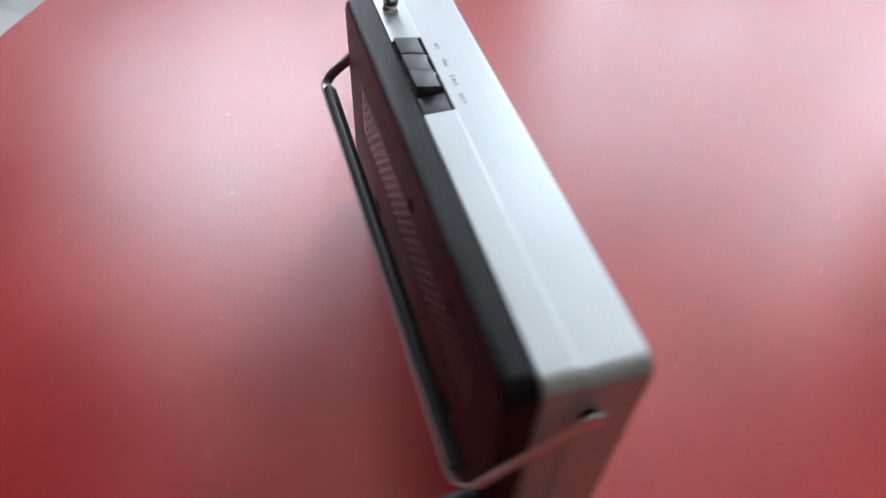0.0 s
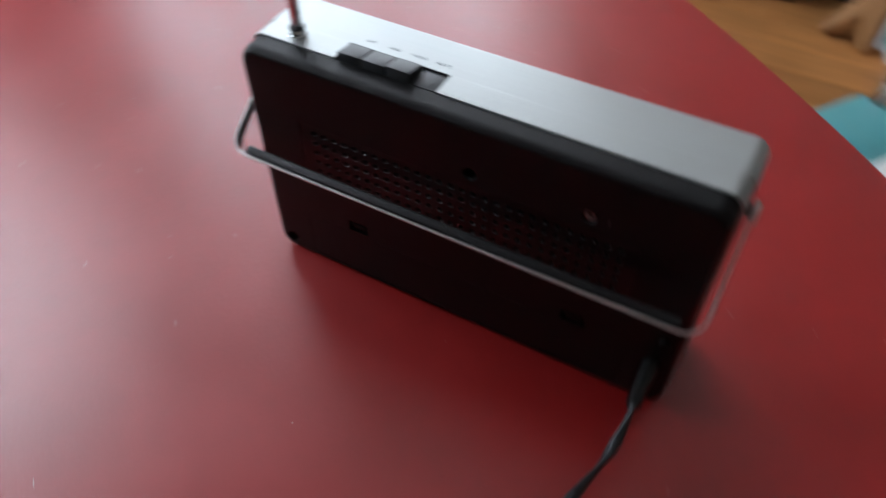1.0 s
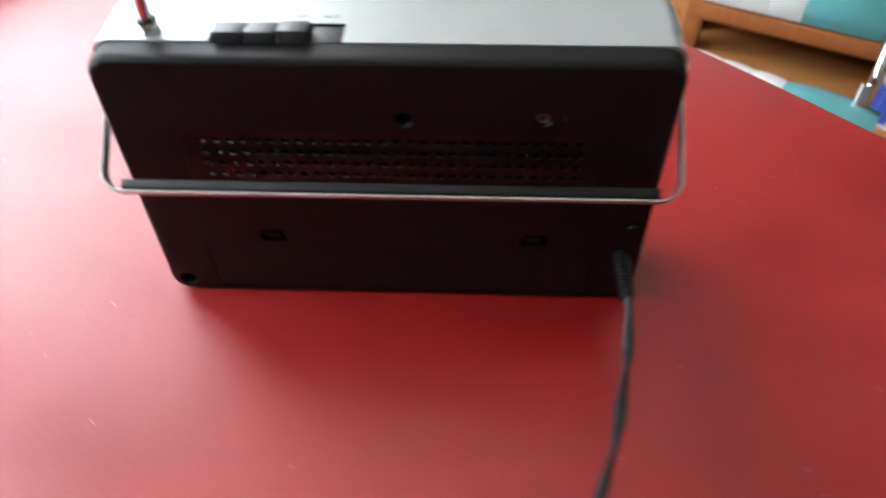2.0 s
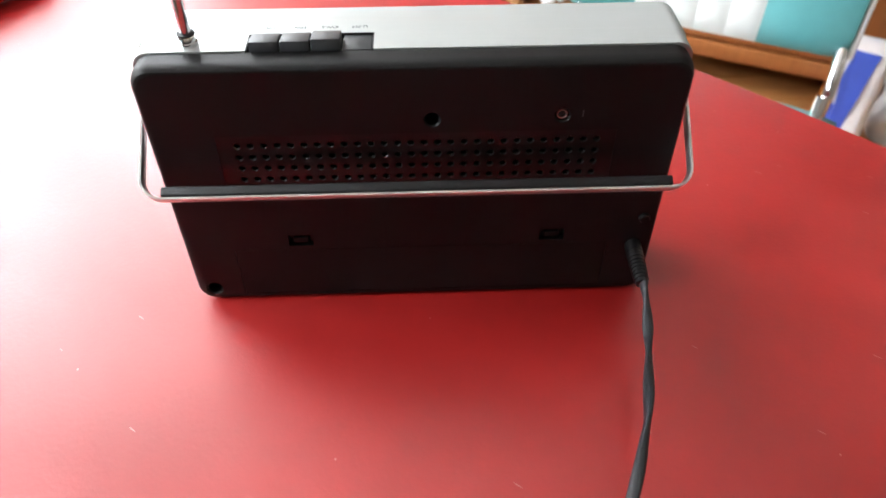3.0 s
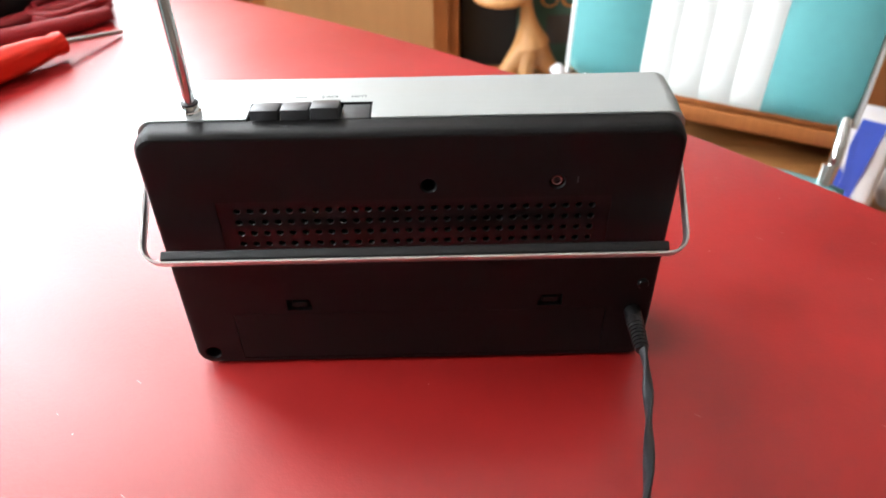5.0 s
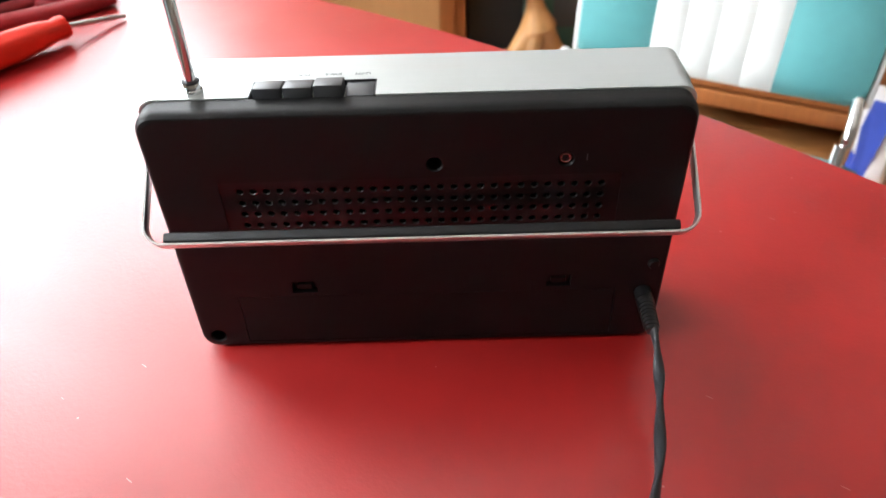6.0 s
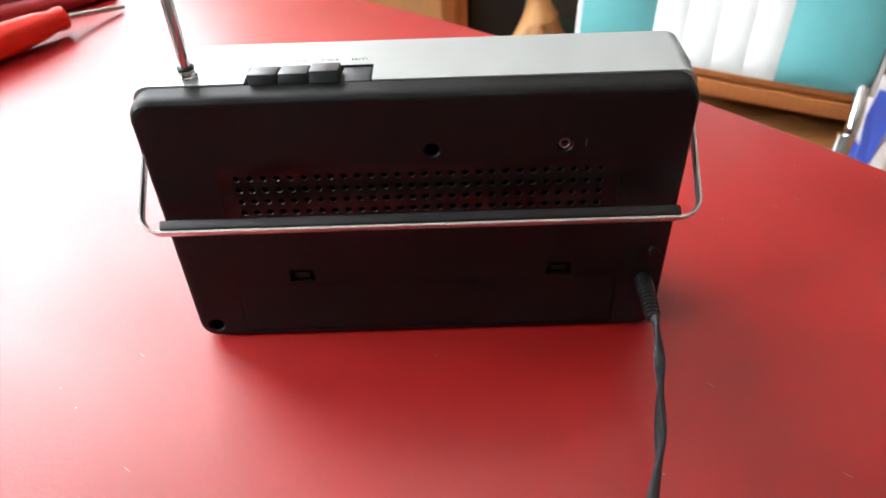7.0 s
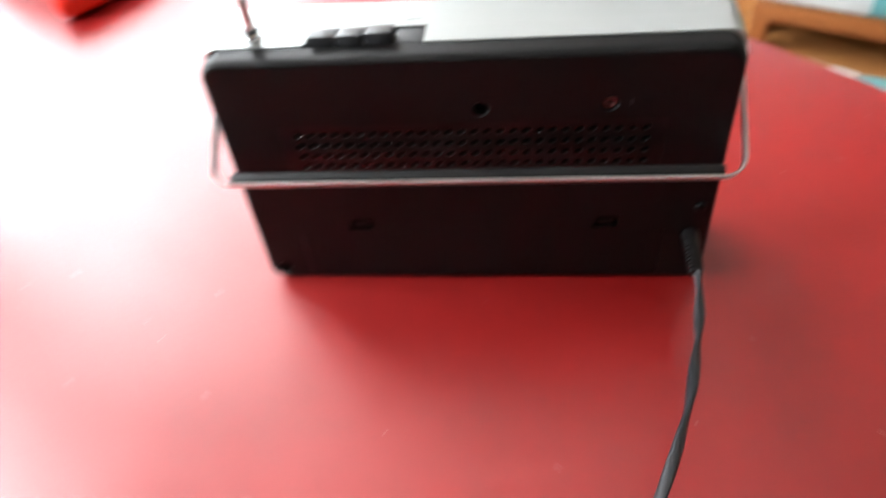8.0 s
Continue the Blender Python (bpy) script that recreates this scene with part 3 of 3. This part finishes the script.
def diner_chair(m):
    chair = thing("diner_chair", "turquoise and white striped vinyl diner chair with chrome frame", "chair", m, "diner chairs round the table")
    strips = [(-CW / 2, -0.108, M_TEAL)] + [(-0.108 + 0.0508 * k, -0.0572 + 0.0508 * k, M_WHITE) for k in range(4)] + [(0.0952, CW / 2, M_TEAL)]
    for pad_name, base, height, thick in (("seat", pose(0, -0.185, 0.43), 0.435, 0.05), ("backrest", pose(-0.021, 0.076, 0.7, 0, 0, 7.5) @ pose(0, 0, 0, 90 - 9), 0.37, 0.035)):
        board = boxed(-CW / 2 + 0.012, CW / 2 - 0.012, -height / 2 + 0.012, height / 2 - 0.012, -thick / 2 - 0.012, -thick / 2 - 0.001, 0.004)
        board.transform(base)
        pad_ob = part(pad_name, board, M_WHITE, chair, "padded with turquoise sides and white channelled middle")
        if pad_name == "backrest":
            for s in (-1, 1):
                trim = boxed(s * (CW / 2 + 0.0055) - 0.005, s * (CW / 2 + 0.0055) + 0.005, -height / 2 + 0.004, height / 2 - 0.004, -0.022, 0.012, 0.003, 2)
                flare(trim, height, pad_name)
                trim.transform(base)
                part("side_trim", trim, M_WHITE, pad_ob, "white edge piping")
        for a, b, mt in strips:
            st = pad(a, b, CW, height, 0.022, thick, 0.0032 if mt is M_WHITE else 0.008)
            flare(st, height, pad_name)
            st.transform(base)
            part("stripe", st, mt, pad_ob, "white channelled vinyl" if mt is M_WHITE else "turquoise vinyl", angle=60)
    for s in (-1, 1):
        post = [(s * 0.2, -0.36, 0.40), (s * 0.2, -0.05, 0.402), (s * 0.2, 0.0, 0.42), (s * 0.204, 0.018 + s * 0.008, 0.5), (s * 0.208 - 0.018, 0.078 + s * 0.028, 0.58), (s * 0.208 - 0.02, 0.128 + s * 0.028, 0.80), (s * 0.208 - 0.02, 0.138 + s * 0.028, 0.85)]
        part("back_post", tubed(post, 0.0098, 12, 5), M_CHROME, chair, "chrome tube post")
        part("bracket", tubed([(s * 0.2, 0.0, 0.45), (s * 0.2, 0.012, 0.485)], 0.0118, 12), M_CHROME, chair)
        part("leg", tubed([(s * 0.2, -0.36, 0.40), (s * 0.2, -0.385, 0.39), (s * 0.2, -0.395, 0.35), (s * 0.2, -0.41, 0.0)], 0.0115, 12, 4), M_CHROME, chair, "chrome tube leg")
        part("leg", tubed([(s * 0.2, -0.06, 0.40), (s * 0.2, -0.02, 0.39), (s * 0.2, 0.0, 0.35), (s * 0.2, 0.06, 0.0)], 0.0115, 12, 4), M_CHROME, chair, "chrome tube leg")
    return chair


chair_a = diner_chair(pose(0.437, 0.7275, FLOOR, 0, 0, -34.6))
copy_thing(chair_a, pose(-0.95, -0.47, FLOOR, 0, 0, 180 - 37.4))

# ---- cabinet at the wall ----
CY = 1.92
cabinet = thing("cabinet", "orange-brown wooden cabinet with plain beige door panels", "cabinet", pose(-0.75, CY, FLOOR))
part("body", boxed(0.02, 0.84, 0.024, 0.36, 0.05, 1.0, 0.004), M_OAK, cabinet)
part("plinth", boxed(0.04, 0.82, 0.03, 0.34, 0.0, 0.048), M_CASE, cabinet)
for x0, x1 in ((0.03, 0.2), (0.205, 0.805)):
    door = part("door", boxed(x0, x1, 0.0, 0.022, 0.06, 0.96, 0.003), M_OAK, cabinet)
    part("panel", boxed(x0 + 0.012 + 0.028 * (x1 - x0 > 0.3), x1 - 0.045, -0.004, -0.0005, 0.1, 0.92, 0.002, 1), M_PANEL, door, "plain beige door panel")
    part("knob", lathe([(0.006, 0), (0.006, 0.012), (0.014, 0.018), (0.014, 0.026), (0.004, 0.03)], 16, pose(x0 + 0.02, -0.001, 0.9, 90)), M_OAK, door)

bm = bmesh.new()
rings = []
for z in (FLOOR + 0.02, FLOOR + 0.6, FLOOR + 1.3):
    rings.append([bm.verts.new((-0.86 + 0.004 * k, 1.98 + side + 0.012 * math.sin(k * 0.9), z)) for side in (0.0, 0.006) for k in (range(33) if side == 0 else range(32, -1, -1))])
bridge(bm, rings)
bm.faces.new(rings[0])
bm.faces.new(rings[-1])
tagged(part("curtain", bm, M_GREEN, angle=60), "dark teal curtain hanging in folds beside the cabinet", "curtain")
# black box added as shade beside it, the carved stand, carton and small pots
tagged(part("shade_block", boxed(0.1, 0.62, 2.02, 2.28, FLOOR, FLOOR + 0.62, 0.006), M_CASE), "black box put in for the shade at the wall", "shelf")
stand = thing("carved_stand", "light carved root-wood stand with splayed feet", "stand", pose(0.30, 1.86, FLOOR))
bm = bmesh.new()
hub = (0.01, 0.0, 0.15)
for pts, rad in (([(-0.03, 0.0, 0.46), (-0.022, 0.0, 0.34), (-0.004, 0, 0.23), hub], [0.02, 0.018, 0.024, 0.058]),
                 ([hub, (-0.05, -0.02, 0.08), (-0.12, -0.04, 0.015)], [0.05, 0.032, 0.015]),
                 ([hub, (-0.01, -0.05, 0.07), (-0.01, -0.09, 0.014)], [0.045, 0.026, 0.014]),
                 ([hub, (0.06, 0.0, 0.08), (0.13, 0.02, 0.014)], [0.05, 0.032, 0.014]),
                 ([hub, (0.01, 0.05, 0.08), (0.0, 0.11, 0.014)], [0.045, 0.026, 0.014])):
    both = smooth_line([(*p, r) for p, r in zip(pts, rad)], 6)
    tube(bm, [q[:3] for q in both], [float(q[3]) for q in both], 12)
part("root_foot", bm, M_CARVED, stand, angle=60)
ringpts = [(-0.085 + 0.075 * math.cos(2 * math.pi * k / 24), 0.03 + 0.07 * math.sin(2 * math.pi * k / 24), 0.288) for k in range(26)]
part("ring", tubed(ringpts, 0.014, 10), M_CARVED, stand)
part("dark_pot", lathe([(0.05, 0.27), (0.056, 0.30), (0.06, 0.42), (0.052, 0.42)], 20, pose(-0.085, 0.03, 0)), M_CASE, stand)
carton = thing("carton", "dark green carton with orange ring print", "box", pose(0.34, 1.965, FLOOR))
part("body", boxed(-0.06, 0.25, 0.0, 0.05, 0.0, 0.45, 0.003), M_GREEN, carton)
for x, z in ((0.035, 0.25), (0.10, 0.25)):
    pts = [(x + 0.026 * math.cos(2 * math.pi * k / 20), -0.003, z + 0.026 * math.sin(2 * math.pi * k / 20)) for k in range(22)]
    part("ring_print", tubed(pts, 0.009, 6, 0, 0.3), M_ORANGE, carton)
part("band_print", boxed(0.03, 0.2, -0.003, -0.0005, 0.1, 0.195), M_INK, carton)
tagged(part("small_pot", lathe([(0.03, 0), (0.042, 0.03), (0.038, 0.06), (0.02, 0.075), (0.018, 0.085), (0.026, 0.10), (0.01, 0.118)], 20, pose(0.385, 1.77, FLOOR)), M_BAG), "small white rounded lidded pot on the floor", "pot")
tagged(part("yellow_bowl", lathe([(0.03, 0), (0.06, 0.035), (0.064, 0.045), (0.05, 0.04)], 20, pose(0.475, 1.70, FLOOR)), M_YELLOW), "small yellow bowl on the floor", "bowl")


# low wooden chest on short feet behind the chair
chest = thing("low_chest", "low orange-brown wooden chest on short square feet", "chest", pose(0.6, 1.51, FLOOR, 0, 0, -26.6))
part("front_rail", boxed(0, 0.6, 0, 0.025, 0.092, 0.135, 0.003), M_OAK, chest)
part("body", boxed(0.004, 0.596, 0.027, 0.6, 0.1, 0.46, 0.003), M_OAK, chest)
part("drawer_front", boxed(0.02, 0.58, 0.004, 0.0265, 0.142, 0.44, 0.003), M_OAK, chest, "dark wooden drawer front")
# boards added to keep light out, so the floor under the chest stays dark
part("side_light_stop", boxed(0.005, 0.025, 0.1, 0.54, 0.0, 0.0995), M_OAK, chest)
part("side_light_stop", boxed(0.575, 0.595, 0.1, 0.54, 0.0, 0.0995), M_OAK, chest)
part("back_light_stop", boxed(0.05, 0.55, 0.3, 0.32, 0.0, 0.0995), M_OAK, chest)
for x in (0.0, 0.555):
    for y in (0.001, 0.55):
        part("foot", boxed(x, x + 0.045, y, y + 0.045, 0.0, 0.0915, 0.003), M_OAK, chest)


# ---- bags on the floor ----
def bag_mesh(w, d, h, seed, crumple):
    bm = bmesh.new()
    rings = []
    for j in range(15):
        v = j / 14
        ring = []
        for k in range(36):
            t = 2 * math.pi * k / 36
            c, s = math.cos(t), math.sin(t)
            x = w / 2 * math.copysign(abs(c) ** 0.55, c) * (1 - 0.12 * v)
            y = d / 2 * math.copysign(abs(s) ** 0.55, s) * (1 - 0.75 * v * v)
            q = noise.noise_vector(Vector((x * 9 + seed, y * 9, v * 3))) * crumple * min(1, v * 5)
            ring.append(bm.verts.new((x + q.x, y + q.y, max(0.0, h * v + q.z * (0.3 if j < 14 else 1)))))
        rings.append(ring)
    bridge(bm, rings)
    bm.faces.new(rings[0][::-1])
    return bm


carrier = thing("carrier_bag", "narrow white plastic bag with blue print on the floor", "bag", pose(1.03, 1.18, FLOOR, 0, 0, -36))
film = part("film", bag_mesh(0.115, 0.05, 0.27, 3, 0.008), M_BAG, carrier, angle=70)
bm = bmesh.new()
for shape in ([(0.25, 0.95), (0.55, 0.95), (0.76, 0.1), (0.26, 0.1), (0.2, 0.36), (0.29, 0.63)], [(0.04, 0.52), (0.12, 0.95), (0.245, 0.95), (0.285, 0.63)]):
    a, b = ([bm.verts.new(((u - 0.5) * 0.112, dy - 0.029 + 0.017 * (1 - v) ** 2, 0.27 * (1 - v))) for u, v in shape] for dy in (0.0, 0.002))
    bridge(bm, [a, b])
    bm.faces.new(a)
    bm.faces.new(b[::-1])
part("blue_print", bm, M_BLUE, carrier, smooth=False)
tagged(part("grey_bag", bag_mesh(0.24, 0.2, 0.25, 9, 0.045), M_GREYBAG, angle=70), "crumpled pale grey translucent plastic bag on the floor", "bag").matrix_basis = pose(1.25, 1.19, FLOOR, 0, 0, -30)
tagged(part("grey_bag", bag_mesh(0.26, 0.2, 0.24, 2, 0.05), M_GREYBAG, angle=70), "crumpled pale grey plastic bag behind the white one", "bag").matrix_basis = pose(1.36, 1.66, FLOOR, 0, 0, -20)
tagged(part("orange_wrapper", bag_mesh(0.045, 0.03, 0.27, 5, 0.012), M_ORANGE, angle=70), "narrow orange wrapper standing between the bags", "wrapper").matrix_basis = pose(1.09, 1.36, FLOOR, 0, 0, -30)

# ---- tools on the table ----
driver = thing("screwdriver", "screwdriver with orange-red plastic handle lying on the table", "screwdriver", pose(-0.402, 0.468, 0.0178) @ pose(0, 0, 0, 0, 0, 54))
bm = bmesh.new()
rings = []
for x, r in ((-0.115, 0.008), (-0.112, 0.014), (-0.1, 0.0177), (-0.06, 0.0177), (-0.03, 0.0155), (-0.012, 0.0115), (-0.004, 0.013), (0.002, 0.012), (0.003, 0.004)):
    ring = []
    for k in range(36):
        t = 2 * math.pi * k / 36
        rr = r * (1 - 0.08 * (0.5 + 0.5 * math.cos(6 * t)) * (1 if -0.105 < x < -0.02 else 0))
        ring.append(bm.verts.new((x, rr * math.cos(t), rr * math.sin(t))))
    rings.append(ring)
bridge(bm, rings)
bm.faces.new(rings[0])
bm.faces.new(rings[-1])
part("grip", bm, M_REDTOOL, driver, angle=60)
part("shaft", tubed([(0.0, 0, 0), (0.06, 0, -0.011), (0.075, 0, -0.0138)], [0.003, 0.003, 0.0026], 12), M_STEEL, driver)
pliers = thing("pliers", "pliers with dark red rubber handles lying on the table", "pliers", pose(-0.500, 0.508, 0.0, 0, 0, 220))
part("handle", tubed([(-0.13, -0.026, 0.0105), (-0.08, -0.027, 0.0105), (-0.02, -0.018, 0.0105), (0.03, -0.008, 0.013)], [0.008, 0.0105, 0.0105, 0.008], 14, 6), M_DARKRED, pliers)
part("handle", tubed([(-0.13, 0.026, 0.0105), (-0.08, 0.027, 0.0105), (-0.02, 0.018, 0.0105), (0.03, 0.008, 0.013)], [0.008, 0.0105, 0.0105, 0.008], 14, 6), M_DARKRED, pliers)
part("jaw", boxed(0.025, 0.07, -0.012, 0.012, 0.004, 0.02, 0.004, 3), M_STEEL, pliers)
coil = thing("test_lead", "dark red test lead coiled on the table", "cable", pose(-0.437, 0.585, 0.0))
turns = [(0.045 * math.cos(0.5 * k) * (1 + 0.12 * math.sin(1.3 * k)), 0.028 * math.sin(0.5 * k) * (1 + 0.1 * math.cos(1.7 * k)), 0.005 + 0.0004 * k) for k in range(44)]
coiled = bmesh.new()
tube(coiled, smooth_line(turns, 3), 0.0045, 8)
coiled.transform(pose(0, 0, 0, 0, 0, 40))
part("lead", coiled, M_DARKRED, coil, angle=70)
tagged(part("tool_case", boxed(-0.26, 0.0, 0.0, 0.13, 0.0005, 0.085, 0.008, 3), M_CASE), "closed black tool case on the table", "case").matrix_basis = pose(-0.425, 0.70, 0, 0, 0, 57)

# ---- floorboards ----
boards = []
for variant in range(4):
    length = (1.1, 1.6, 2.0, 1.35)[variant]
    bm = boxed(0, length - 0.0015, 0, 0.1185, -0.02, 0, 0.0015, 1)
    me = bpy.data.meshes.new("plank")
    bm.to_mesh(me)
    bm.free()
    me.materials.append(M_PINE)
    boards.append((length, me))
rng = random.Random(4)
row = 0
yy = Y0
while yy < Y1 - 0.05:
    xx = WALL_X
    while xx < X1 - 0.02:
        length, me = boards[rng.randrange(4)]
        ob = new("plank", me)
        ob.parent = floor
        room = X1 - xx
        ob.location = (xx, yy, FLOOR)
        if length > room:
            ob.scale = (room / length, 1, 1)
            xx = X1
        else:
            xx += length
    yy += 0.12
